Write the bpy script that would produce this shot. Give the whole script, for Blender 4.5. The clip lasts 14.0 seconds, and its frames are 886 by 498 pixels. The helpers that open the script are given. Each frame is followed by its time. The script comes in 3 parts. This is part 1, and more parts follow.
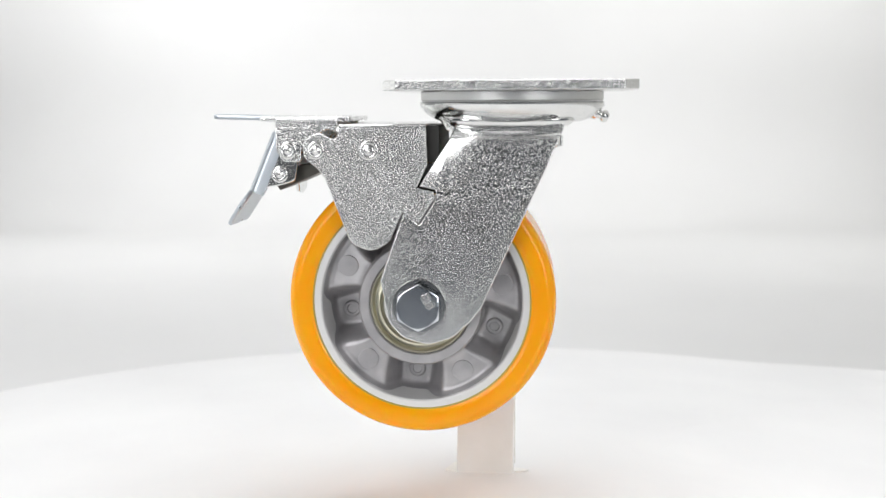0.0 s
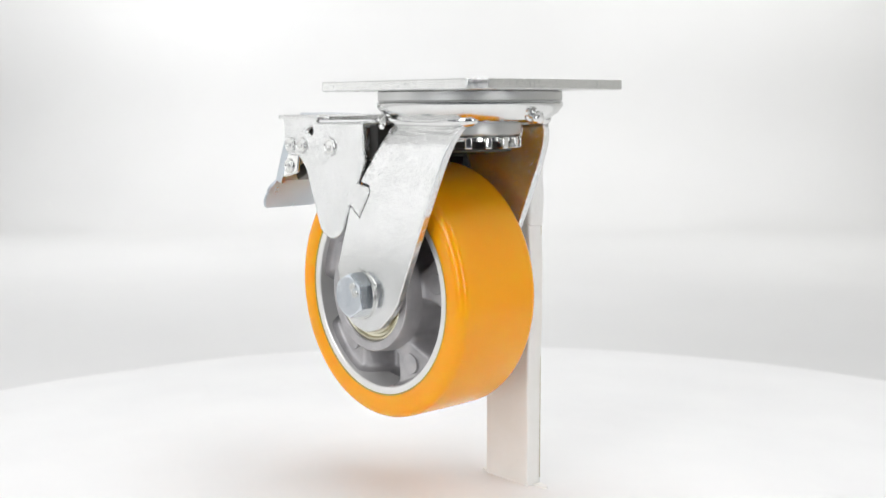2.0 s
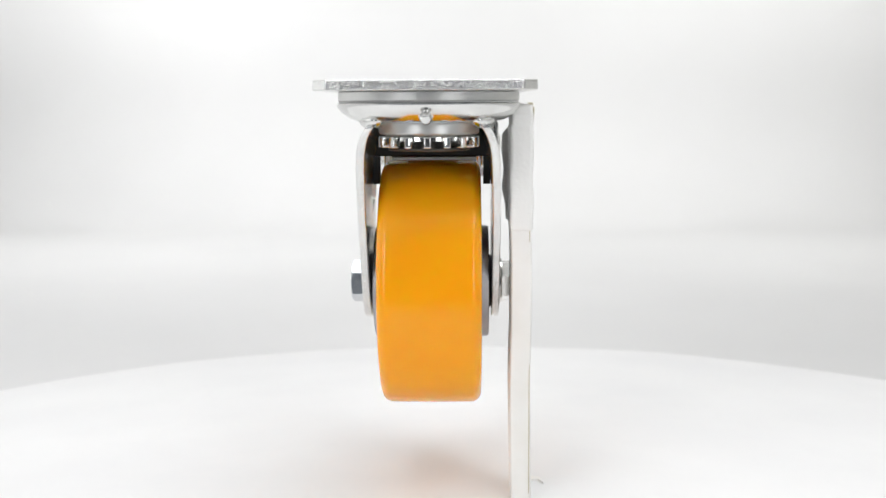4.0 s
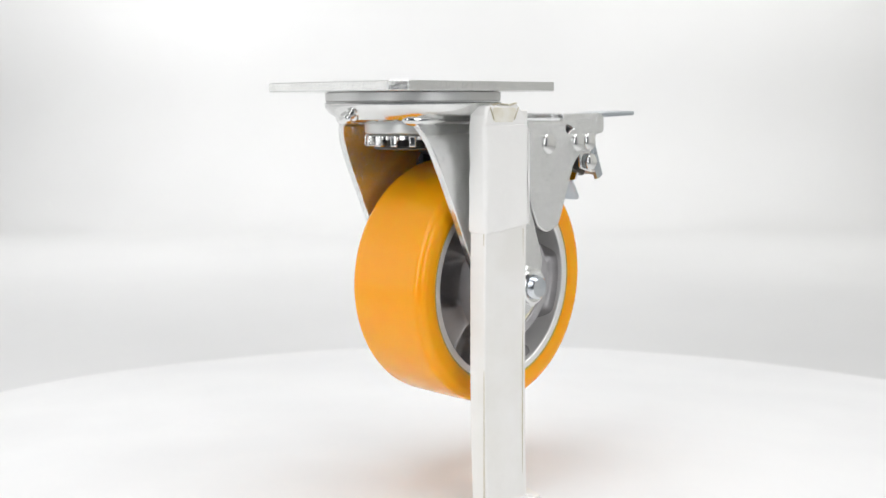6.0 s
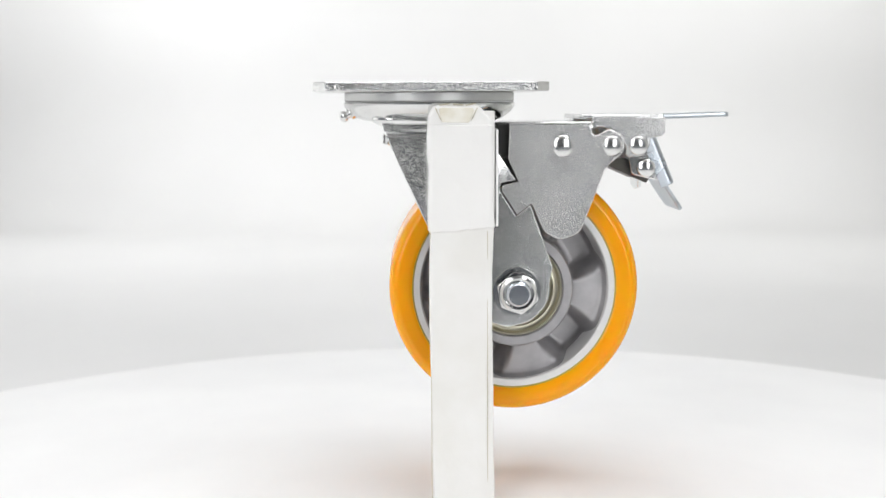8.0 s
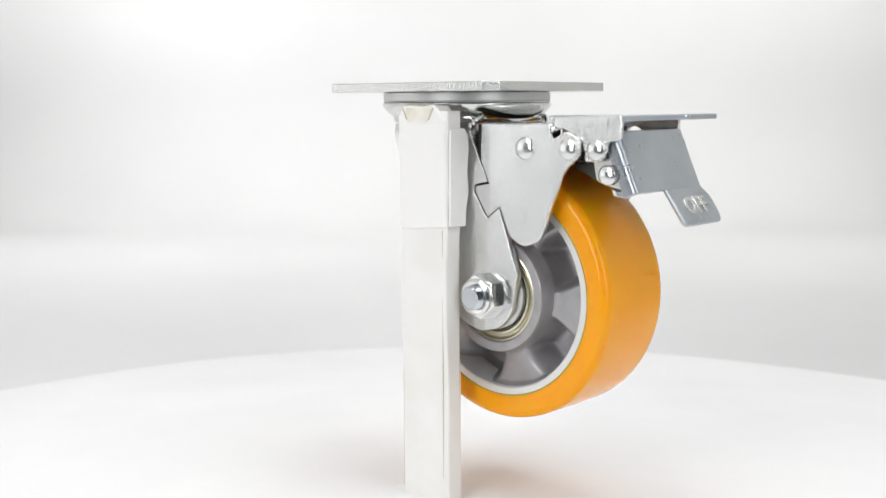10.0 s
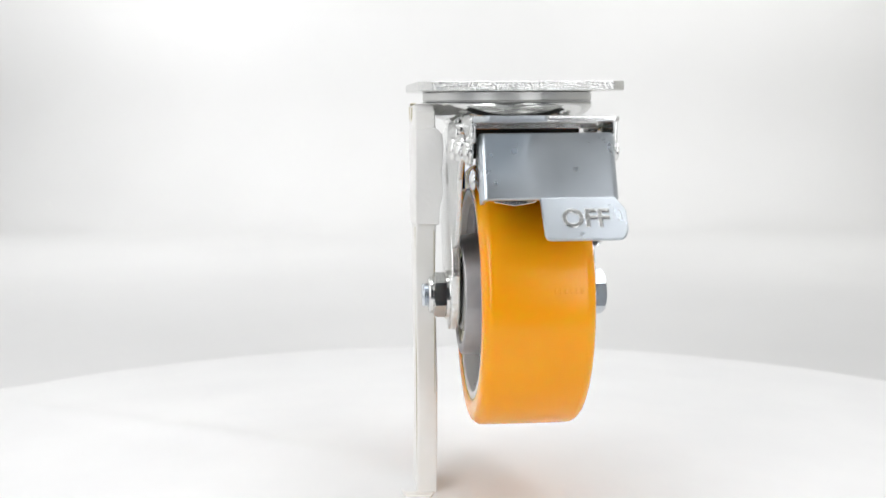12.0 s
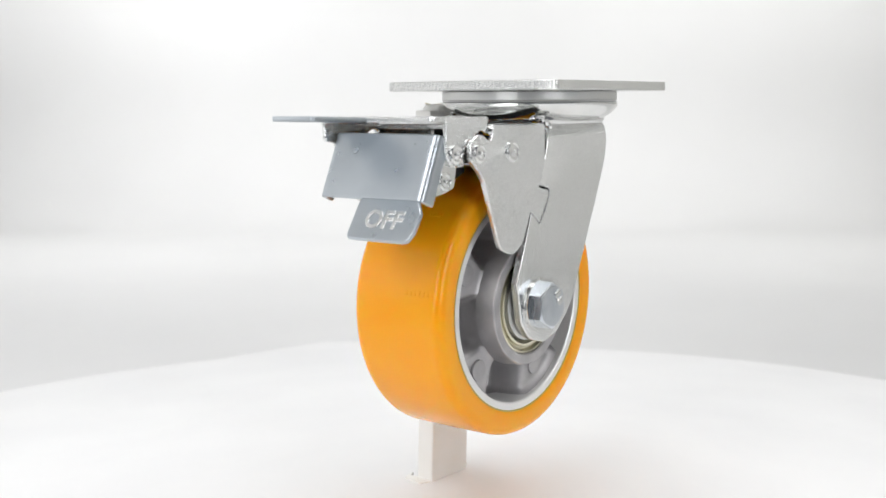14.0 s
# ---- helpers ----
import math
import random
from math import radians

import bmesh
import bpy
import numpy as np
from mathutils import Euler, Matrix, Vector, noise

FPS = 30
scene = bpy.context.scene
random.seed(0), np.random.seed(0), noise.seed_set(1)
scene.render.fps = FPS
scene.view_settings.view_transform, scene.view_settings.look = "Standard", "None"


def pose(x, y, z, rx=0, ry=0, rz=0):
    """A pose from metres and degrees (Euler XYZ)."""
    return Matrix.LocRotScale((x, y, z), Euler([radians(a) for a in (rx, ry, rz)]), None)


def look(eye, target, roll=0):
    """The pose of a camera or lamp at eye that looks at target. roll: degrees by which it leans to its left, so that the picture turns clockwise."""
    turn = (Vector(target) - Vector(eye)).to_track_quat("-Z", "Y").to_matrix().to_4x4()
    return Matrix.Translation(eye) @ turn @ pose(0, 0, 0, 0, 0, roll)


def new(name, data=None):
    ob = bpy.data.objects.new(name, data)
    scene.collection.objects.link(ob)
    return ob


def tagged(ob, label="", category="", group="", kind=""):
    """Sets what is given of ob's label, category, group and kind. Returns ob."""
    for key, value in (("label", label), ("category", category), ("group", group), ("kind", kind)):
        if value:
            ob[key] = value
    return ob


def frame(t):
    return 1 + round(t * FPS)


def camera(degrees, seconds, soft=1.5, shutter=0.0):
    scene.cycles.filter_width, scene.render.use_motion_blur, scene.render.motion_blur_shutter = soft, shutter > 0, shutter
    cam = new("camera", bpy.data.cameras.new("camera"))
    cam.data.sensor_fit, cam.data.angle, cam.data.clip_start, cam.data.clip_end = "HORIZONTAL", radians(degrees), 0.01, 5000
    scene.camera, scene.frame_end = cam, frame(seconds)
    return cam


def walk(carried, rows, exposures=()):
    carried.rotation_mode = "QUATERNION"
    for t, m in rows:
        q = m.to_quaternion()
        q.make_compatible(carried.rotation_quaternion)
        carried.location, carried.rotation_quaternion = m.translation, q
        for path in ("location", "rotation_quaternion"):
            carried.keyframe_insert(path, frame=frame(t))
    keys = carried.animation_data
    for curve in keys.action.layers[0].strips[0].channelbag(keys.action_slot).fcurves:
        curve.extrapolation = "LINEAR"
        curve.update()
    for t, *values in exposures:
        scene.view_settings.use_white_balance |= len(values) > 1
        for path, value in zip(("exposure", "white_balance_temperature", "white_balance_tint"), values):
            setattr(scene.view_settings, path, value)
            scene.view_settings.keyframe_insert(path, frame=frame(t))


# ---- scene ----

SECONDS = 14.0
cam = camera(42.63, SECONDS, soft=1.5)
EYE = pose(0, -0.577, 0.2098, 82.673, 0, 1.466) @ pose(0, 0, 0, 0, 0, -0.293)
cam.data.dof.use_dof, cam.data.dof.focus_distance, cam.data.dof.aperture_fstop = True, 0.575, 13.0
walk(cam, [(0.0, EYE), (SECONDS, EYE)])

MM = 0.001
TOP = 0.220            # the caster's mounting plate above the turntable
AXIS_X, AXIS_Y = 0.02073, -0.02090   # swivel axis from the turntable's axis


def turn(t):
    """Degrees by which the turntable has turned."""
    return -2.8835 - 21.6946 * t - 0.00556 * (t - 7) ** 2


# ---- light ----
world = bpy.data.worlds.new("studio_air")
scene.world = world
world.use_nodes = True
world.node_tree.nodes["Background"].inputs[0].default_value = (1.0, 1.0, 1.0, 1)
world.node_tree.nodes["Background"].inputs[1].default_value = 0.0


def softbox(name, eye, target, width, height, watts, tint=(0.995, 0.998, 1.008)):
    data = bpy.data.lights.new(name, "AREA")
    data.shape, data.size, data.size_y = "RECTANGLE", width, height
    data.energy, data.color = watts, tint
    ob = new(name, data)
    ob.matrix_world = look(eye, target)
    return ob


softbox("key_softbox", (-0.84, -1.42, 0.58), (0, 0, 0.14), 0.48, 1.15, 7.3)
softbox("fill_softbox", (0.80, -1.45, 0.58), (0, 0, 0.14), 0.46, 1.15, 7.3)
# Unseen panel, added so left-facing zinc reflects brighter.
softbox("added_side_fill", (-1.10, 0.05, 0.28), (0, 0.0, 0.25), 1.0, 0.55, 0.9)
# Unseen pair, added to lift the tyre and the fork's upper bends.
softbox("added_high_fill", (-0.66, -0.80, 0.98), (0, 0, 0.12), 0.75, 0.6, 4.3)
softbox("added_high_fill", (0.66, -0.42, 1.28), (0, 0, 0.12), 0.5, 0.5, 3.9)
softbox("overhead_softbox", (0, 0.10, 1.35), (0, 0.10, 0), 1.0, 0.85, 9.5)
softbox("backdrop_light", (-0.82, 1.1, 0.95), (-0.87, 1.9, 0.45), 0.55, 0.4, 7.6)
softbox("backdrop_light", (0.78, 1.1, 0.95), (0.82, 1.9, 0.45), 0.55, 0.4, 6.9)


# ---- materials ----
def material(name, colour, rough, metal=0.0, coat=0.0):
    m = bpy.data.materials.new(name)
    m.use_nodes = True
    b = m.node_tree.nodes["Principled BSDF"]
    b.inputs["Base Color"].default_value = (*colour, 1)
    b.inputs["Roughness"].default_value = rough
    b.inputs["Metallic"].default_value = metal
    b.inputs["Coat Weight"].default_value = coat
    return m


def node(m, kind, **values):
    n = m.node_tree.nodes.new(kind)
    for key, value in values.items():
        n.inputs[key].default_value = value
    return n


def surface(m):
    return m.node_tree.nodes["Principled BSDF"]


def noise_of(m, scale, detail=3.0):
    at = m.node_tree.nodes.new("ShaderNodeTexCoord")
    n = node(m, "ShaderNodeTexNoise", Scale=scale, Detail=detail)
    m.node_tree.links.new(at.outputs["Object"], n.inputs["Vector"])
    return n


def vary_colour(m, source, dark, light, low=0.35, high=0.65):
    ramp = m.node_tree.nodes.new("ShaderNodeValToRGB")
    ramp.color_ramp.elements[0].position, ramp.color_ramp.elements[1].position = low, high
    ramp.color_ramp.elements[0].color, ramp.color_ramp.elements[1].color = (*dark, 1), (*light, 1)
    m.node_tree.links.new(source.outputs["Fac"], ramp.inputs["Fac"])
    m.node_tree.links.new(ramp.outputs["Color"], surface(m).inputs["Base Color"])


def vary_rough(m, source, low, high):
    r = node(m, "ShaderNodeMapRange")
    r.inputs["To Min"].default_value, r.inputs["To Max"].default_value = low, high
    m.node_tree.links.new(source.outputs["Fac"], r.inputs["Value"])
    m.node_tree.links.new(r.outputs["Result"], surface(m).inputs["Roughness"])


def relief(m, source, strength, depth, before=None):
    b = node(m, "ShaderNodeBump", Strength=strength, Distance=depth)
    m.node_tree.links.new(source.outputs["Fac"], b.inputs["Height"])
    if before:
        m.node_tree.links.new(before.outputs["Normal"], b.inputs["Normal"])
    m.node_tree.links.new(b.outputs["Normal"], surface(m).inputs["Normal"])
    return b


def zinc_grained(name, grain, low, high, depth, tone, rough):
    """Bright plating broken by fine raised grains that glint."""
    m = material(name, (tone, tone, tone), rough, 1.0)
    fine, broad = noise_of(m, grain, 1.5), noise_of(m, 60.0, 4.0)
    vary_colour(m, broad, (tone * 0.92, tone * 0.93, tone * 0.92), (tone, tone * 1.005, tone))
    vary_rough(m, broad, rough * 0.8, rough * 1.3)
    peak = m.node_tree.nodes.new("ShaderNodeValToRGB")
    peak.color_ramp.elements[0].position, peak.color_ramp.elements[1].position = low, high
    m.node_tree.links.new(fine.outputs["Fac"], peak.inputs["Fac"])
    b = node(m, "ShaderNodeBump", Strength=1.0, Distance=depth)
    m.node_tree.links.new(peak.outputs["Color"], b.inputs["Height"])
    m.node_tree.links.new(b.outputs["Normal"], surface(m).inputs["Normal"])
    return m


def zinc(name, grain=2200.0, bump=1.0, tone=0.80, rough=0.08):
    m = material(name, (tone, tone, tone), rough, 1.0)
    fine, broad = noise_of(m, grain, 2.0), noise_of(m, 60.0, 4.0)
    vary_colour(m, broad, (tone * 0.92, tone * 0.925, tone * 0.91), (tone, tone * 1.005, tone * 0.99))
    vary_rough(m, broad, rough * 0.8, rough * 1.3)
    relief(m, fine, bump, 0.00015)
    return m


ZINC = zinc_grained("zinc_plated_steel", 2200.0, 0.56, 0.75, 0.00014, 0.82, 0.15)
ZINC_CHEEK = zinc_grained("coarse_zinc_plated_steel", 2000.0, 0.51, 0.73, 0.00017, 0.81, 0.13)
ZINC_BOLT = zinc("blue_zinc_bolt_steel", 500.0, 0.2, 0.74, 0.19)
vary_colour(ZINC_BOLT, noise_of(ZINC_BOLT, 90.0, 3.0), (0.58, 0.62, 0.67), (0.70, 0.735, 0.77))
ZINC_RIVET = zinc("dull_zinc_rivet_steel", 600.0, 0.2, 0.80, 0.22)
ZINC_SMOOTH = zinc("bright_zinc_plated_steel", 700.0, 0.12, 0.78, 0.15)
ZINC_BLUE = zinc("blue_passivated_zinc", 1600.0, 0.30, 0.66, 0.28)
vary_colour(ZINC_BLUE, noise_of(ZINC_BLUE, 45.0, 3.0), (0.46, 0.50, 0.54), (0.55, 0.59, 0.625), 0.2, 0.8)
ZINC_EDGE = zinc("sheared_zinc_plated_steel", 1400.0, 1.0, 0.76, 0.15)
relief(ZINC_EDGE, noise_of(ZINC_EDGE, 800.0, 4.0), 0.9, 0.0005)
RING = zinc("brushed_steel", 500.0, 0.06, 0.66, 0.42)
CAST = material("cast_aluminium", (0.46, 0.45, 0.46), 0.44, 0.75)
vary_colour(CAST, noise_of(CAST, 70.0, 5.0), (0.39, 0.38, 0.39), (0.51, 0.50, 0.505))
relief(CAST, noise_of(CAST, 900.0, 3.0), 0.25, 0.0002)
LIP = material("machined_aluminium", (0.82, 0.815, 0.80), 0.42, 0.7)
relief(LIP, noise_of(LIP, 1200.0, 2.0), 0.08, 0.0001)
TYRE = material("orange_polyurethane", (1.0, 0.40, 0.006), 0.20, 0.0)
surface(TYRE).inputs["Specular IOR Level"].default_value = 0.38
surface(TYRE).inputs["Subsurface Weight"].default_value = 0.6
surface(TYRE).inputs["Subsurface Radius"].default_value = (0.018, 0.005, 0.001)
vary_colour(TYRE, noise_of(TYRE, 30.0, 4.0), (0.99, 0.38, 0.004), (1.0, 0.405, 0.006))
relief(TYRE, noise_of(TYRE, 90.0, 3.0), 0.12, 0.0006)
BLACK = material("black_rubber", (0.02, 0.019, 0.017), 0.55)
relief(BLACK, noise_of(BLACK, 600.0, 3.0), 0.2, 0.0002)
DARK = material("dark_oiled_steel", (0.10, 0.095, 0.085), 0.42, 0.8)
relief(DARK, noise_of(DARK, 400.0, 3.0), 0.2, 0.0002)
BRASS = material("yellow_passivated_steel", (0.66, 0.63, 0.50), 0.28, 1.0)
BOND = material("olive_bonding_resin", (0.42, 0.31, 0.05), 0.6)
GLUE = material("cream_tape_core", (0.80, 0.775, 0.68), 0.6)
vary_colour(GLUE, noise_of(GLUE, 120.0, 4.0), (0.74, 0.70, 0.58), (0.84, 0.82, 0.75))
PAPER = material("white_paper_tape", (0.85, 0.84, 0.81), 0.55)
vary_colour(PAPER, noise_of(PAPER, 35.0, 5.0), (0.82, 0.808, 0.77), (0.87, 0.862, 0.84))
relief(PAPER, noise_of(PAPER, 60.0, 4.0), 0.35, 0.0012)
TAPE = material("white_cloth_tape", (0.88, 0.872, 0.85), 0.45)
relief(TAPE, noise_of(TAPE, 70.0, 5.0), 0.8, 0.0016)
STAIN = material("yellowed_tape_edge", (0.52, 0.47, 0.34), 0.7)
TABLE = material("matt_white_sheet", (0.815, 0.815, 0.815), 0.75)
vary_colour(TABLE, noise_of(TABLE, 9.0, 4.0), (0.80, 0.80, 0.80), (0.83, 0.83, 0.827))
relief(TABLE, noise_of(TABLE, 14.0, 3.0), 0.3, 0.004)
CYC = material("white_backdrop_paint", (0.70, 0.70, 0.695), 0.85)
vary_colour(CYC, noise_of(CYC, 3.0, 3.0), (0.69, 0.69, 0.685), (0.71, 0.71, 0.705))
# White of the unseen left reflector.
SIDES = material("white_bounce_paint", (0.82, 0.82, 0.81), 0.85)
vary_colour(SIDES, noise_of(SIDES, 2.0, 3.0), (0.80, 0.80, 0.79), (0.84, 0.84, 0.83))
# Warm tone only for the beige reflection it gives the fork.
CREAM = material("warm_grey_bounce_paint", (0.66, 0.655, 0.63), 0.85)
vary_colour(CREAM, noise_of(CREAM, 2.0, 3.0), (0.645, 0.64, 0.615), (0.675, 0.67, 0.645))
# Blue-grey of the unseen surround, chosen for the tone the zinc reflects.
GREY = material("dark_reflected_surround", (0.085, 0.093, 0.107), 0.9)
vary_colour(GREY, noise_of(GREY, 2.0, 3.0), (0.08, 0.088, 0.102), (0.09, 0.098, 0.112))


# ---- mesh helpers (millimetres in the thing's own space) ----
def finish(name, bm, mat, smooth=40.0):
    bmesh.ops.recalc_face_normals(bm, faces=bm.faces[:])
    me = bpy.data.meshes.new(name)
    bm.to_mesh(me)
    bm.free()
    me.materials.append(mat)
    if smooth:
        me.shade_smooth()
        me.set_sharp_from_angle(angle=radians(smooth))
    return me


def part(name, bm, mat, parent, label="", smooth=40.0):
    ob = new(name, finish(name, bm, mat, smooth))
    ob.parent = parent
    even = ob.modifiers.new("even_shading", "WEIGHTED_NORMAL")
    even.weight, even.keep_sharp = 90, True
    return tagged(ob, label=label)


def rounded(points, default=0.0, steps=5):
    """A closed outline with each corner (x, y[, radius]) rounded."""
    out, n = [], len(points)
    for i in range(n):
        p = Vector(points[i][:2])
        r = points[i][2] if len(points[i]) > 2 else default
        a, b = Vector(points[i - 1][:2]) - p, Vector(points[(i + 1) % n][:2]) - p
        if r <= 0:
            out.append(p)
            continue
        la, lb = a.length, b.length
        a, b = a / la, b / lb
        half = a.angle(b) / 2
        d = min(r / math.tan(half), la * 0.48, lb * 0.48)
        s, e = p + a * d, p + b * d
        for k in range(steps + 1):
            u = k / steps
            out.append(s * (1 - u) ** 2 + p * 2 * u * (1 - u) + e * u * u)
    return out


def inset(outline, depth):
    """The outline moved inwards, point by point."""
    n, area = len(outline), sum(p.x * q.y - q.x * p.y for p, q in zip(outline, outline[1:] + outline[:1]))
    way = 1.0 if area > 0 else -1.0
    out = []
    for i, p in enumerate(outline):
        a, b = (p - outline[i - 1]).normalized(), (outline[(i + 1) % n] - p).normalized()
        na, nb = Vector((-a.y, a.x)) * way, Vector((-b.y, b.x)) * way
        mid = na + nb
        if mid.length < 1e-4:
            out.append(p.copy())
            continue
        mid.normalize()
        out.append(p + mid * min(depth / max(mid.dot(na), 0.35), depth * 1.8))
    for again in range(12):
        folded = [i for i in range(n) if (out[(i + 1) % n] - out[i]).dot(outline[(i + 1) % n] - outline[i]) < 0]
        if not folded:
            break
        for i in folded:
            middle = (out[i] + out[(i + 1) % n]) / 2
            out[i], out[(i + 1) % n] = middle, middle.copy()
    return out


def slab(outline, low, high, axis="y", bevel=0.5, segments=4):
    """An outline of (u, v) in mm with rounded rims, extruded from low to high along an axis: y takes (x, z), z takes (x, y), x takes (y, z)."""
    bm = bmesh.new()
    line = []
    for p in (Vector(q[:2]) for q in outline):
        if not line or (p - line[-1]).length > 0.25:
            line.append(p)
    if (line[0] - line[-1]).length < 0.25:
        line.pop()

    def place(u, v, w):
        return {"y": (u, w, v), "z": (u, v, w), "x": (w, u, v)}[axis]

    levels = [(low, 0.0), (high, 0.0)]
    if bevel:
        turns = [math.pi / 2 * k / segments for k in range(segments + 1)]
        levels = [(low + bevel * (1 - math.sin(a)), bevel * (1 - math.cos(a))) for a in turns[::-1]]
        levels += [(high - bevel * (1 - math.sin(a)), bevel * (1 - math.cos(a))) for a in turns]
    rings = [[bm.verts.new(Vector(place(p.x, p.y, w)) * MM) for p in (inset(line, d) if d > 0 else line)] for w, d in levels]
    bm.faces.new(rings[0])
    bm.faces.new(rings[-1][::-1])
    n = len(line)
    for a, b in zip(rings, rings[1:]):
        for i in range(n):
            bm.faces.new((a[i], b[i], b[(i + 1) % n], a[(i + 1) % n]))
    bmesh.ops.remove_doubles(bm, verts=bm.verts[:], dist=1e-6)
    bmesh.ops.recalc_face_normals(bm, faces=bm.faces[:])
    return bm


def box(x0, x1, y0, y1, z0, z1, bevel=0.5, segments=3):
    return slab(rounded([(x0, z0), (x1, z0), (x1, z1), (x0, z1)], bevel * 1.4, 4), y0, y1, "y", bevel, segments)


def hex_head(radius, spin, cx, cz, base, top):
    """A hexagon head or nut along y whose outer corners are turned off to a round face."""
    bm = bmesh.new()
    out, steps = 1.0 if top > base else -1.0, 72
    flat = radius * math.cos(math.pi / 6) * 0.965
    rows = [[], [], []]
    for k in range(steps):
        a = 2 * math.pi * k / steps
        off = (a - radians(spin) + math.pi / 6) % (math.pi / 3) - math.pi / 6
        r = radius * math.cos(math.pi / 6) / math.cos(math.pi / 6 - abs(off))
        drop = (r - flat) * 0.62
        for row, (rr, y) in zip(rows, ((r, base), (r, top - out * drop), (flat, top))):
            row.append(bm.verts.new(Vector((cx + rr * math.cos(a), y, cz + rr * math.sin(a))) * MM))
    for p, q in zip(rows, rows[1:]):
        for k in range(steps):
            bm.faces.new((p[k], q[k], q[(k + 1) % steps], p[(k + 1) % steps]))
    bm.faces.new(rows[0])
    bm.faces.new(rows[2])
    return bm


def lathe(profile, axis="z", centre=(0, 0, 0), steps=64, closed=False):
    """A profile of (radius, height) in mm turned round an axis."""
    bm = bmesh.new()
    rings = []
    for r, h in profile:
        ring = []
        for k in range(1 if r <= 1e-6 else steps):
            a = 2 * math.pi * k / steps
            u, v = r * math.cos(a), r * math.sin(a)
            p = {"z": (u, v, h), "y": (u, h, v), "x": (h, u, v)}[axis]
            ring.append(bm.verts.new((Vector(p) + Vector(centre)) * MM))
        rings.append(ring)
    pairs = list(zip(rings, rings[1:])) + ([(rings[-1], rings[0])] if closed else [])
    for a, b in pairs:
        for k in range(steps):
            i, j = k, (k + 1) % steps
            if len(a) == 1 and len(b) == 1:
                continue
            if len(a) == 1:
                bm.faces.new((a[0], b[i], b[j]))
            elif len(b) == 1:
                bm.faces.new((a[i], b[0], a[j]))
            else:
                bm.faces.new((a[i], b[i], b[j], a[j]))
    return bm


def join(*many):
    """All the bmeshes in one."""
    out = bmesh.new()
    for bm in many:
        me = bpy.data.meshes.new("piece")
        bm.to_mesh(me)
        bm.free()
        out.from_mesh(me)
        bpy.data.meshes.remove(me)
    return out


def bent(bm, heights, across, shift):
    """Cuts the mesh at heights and lengths (mm) and moves each vertex sideways by shift(x, z) mm along y."""
    bmesh.ops.triangulate(bm, faces=[f for f in bm.faces if len(f.verts) > 4])
    for z in heights:
        bmesh.ops.bisect_plane(bm, geom=bm.verts[:] + bm.edges[:] + bm.faces[:], plane_co=(0, 0, z * MM), plane_no=(0, 0, 1))
    for x in across:
        near = [f for f in bm.faces if max(v.co.z for v in f.verts) > -0.061]
        geom = list({v for f in near for v in f.verts}) + list({e for f in near for e in f.edges}) + near
        bmesh.ops.bisect_plane(bm, geom=geom, plane_co=(x * MM, 0, 0), plane_no=(1, 0, 0))
    for v in bm.verts:
        v.co.y += shift(v.co.x / MM, v.co.z / MM) * MM
    return bm


def leg_shift(x, z):
    """The leg's outer face from the middle plane: flared below the crown, its rear upper corner curled in."""
    middle = -1.0 + (z + 22.0) * 0.48
    u = max(0.0, min(1.0, (z + 56.0) / 30.0))
    curl = min(1.3, abs(x - middle) / 27.0) ** 3 * (2.6 if x < middle else -0.3) * u * u * (3 - 2 * u)
    return along(SIDE, z) - curl


def along(table, z):
    """Straight-line lookup in rows of (z, value), z falling."""
    if z >= table[0][0]:
        return table[0][1]
    for (z0, v0), (z1, v1) in zip(table, table[1:]):
        if z >= z1:
            u = (z0 - z) / (z0 - z1)
            return v0 + (v1 - v0) * u
    return table[-1][1]


def letters(text, size, depth, m, name, mat, parent, label="", bold=0.0):
    """Raised lettering as a mesh, at the pose m (metres) in its parent's space."""
    curve = bpy.data.curves.new(name, "FONT")
    curve.body, curve.size, curve.extrude, curve.bevel_depth = text, size * MM, depth * MM, 0.3 * MM
    curve.offset = bold * MM
    curve.align_x, curve.align_y = "CENTER", "CENTER"
    carrier = new(name, curve)
    me = bpy.data.meshes.new_from_object(carrier.evaluated_get(bpy.context.evaluated_depsgraph_get()))
    bpy.data.objects.remove(carrier)
    me.materials.clear()
    me.materials.append(mat)
    ob = new(name, me)
    ob.parent = parent
    ob.matrix_basis = m
    return tagged(ob, label=label)


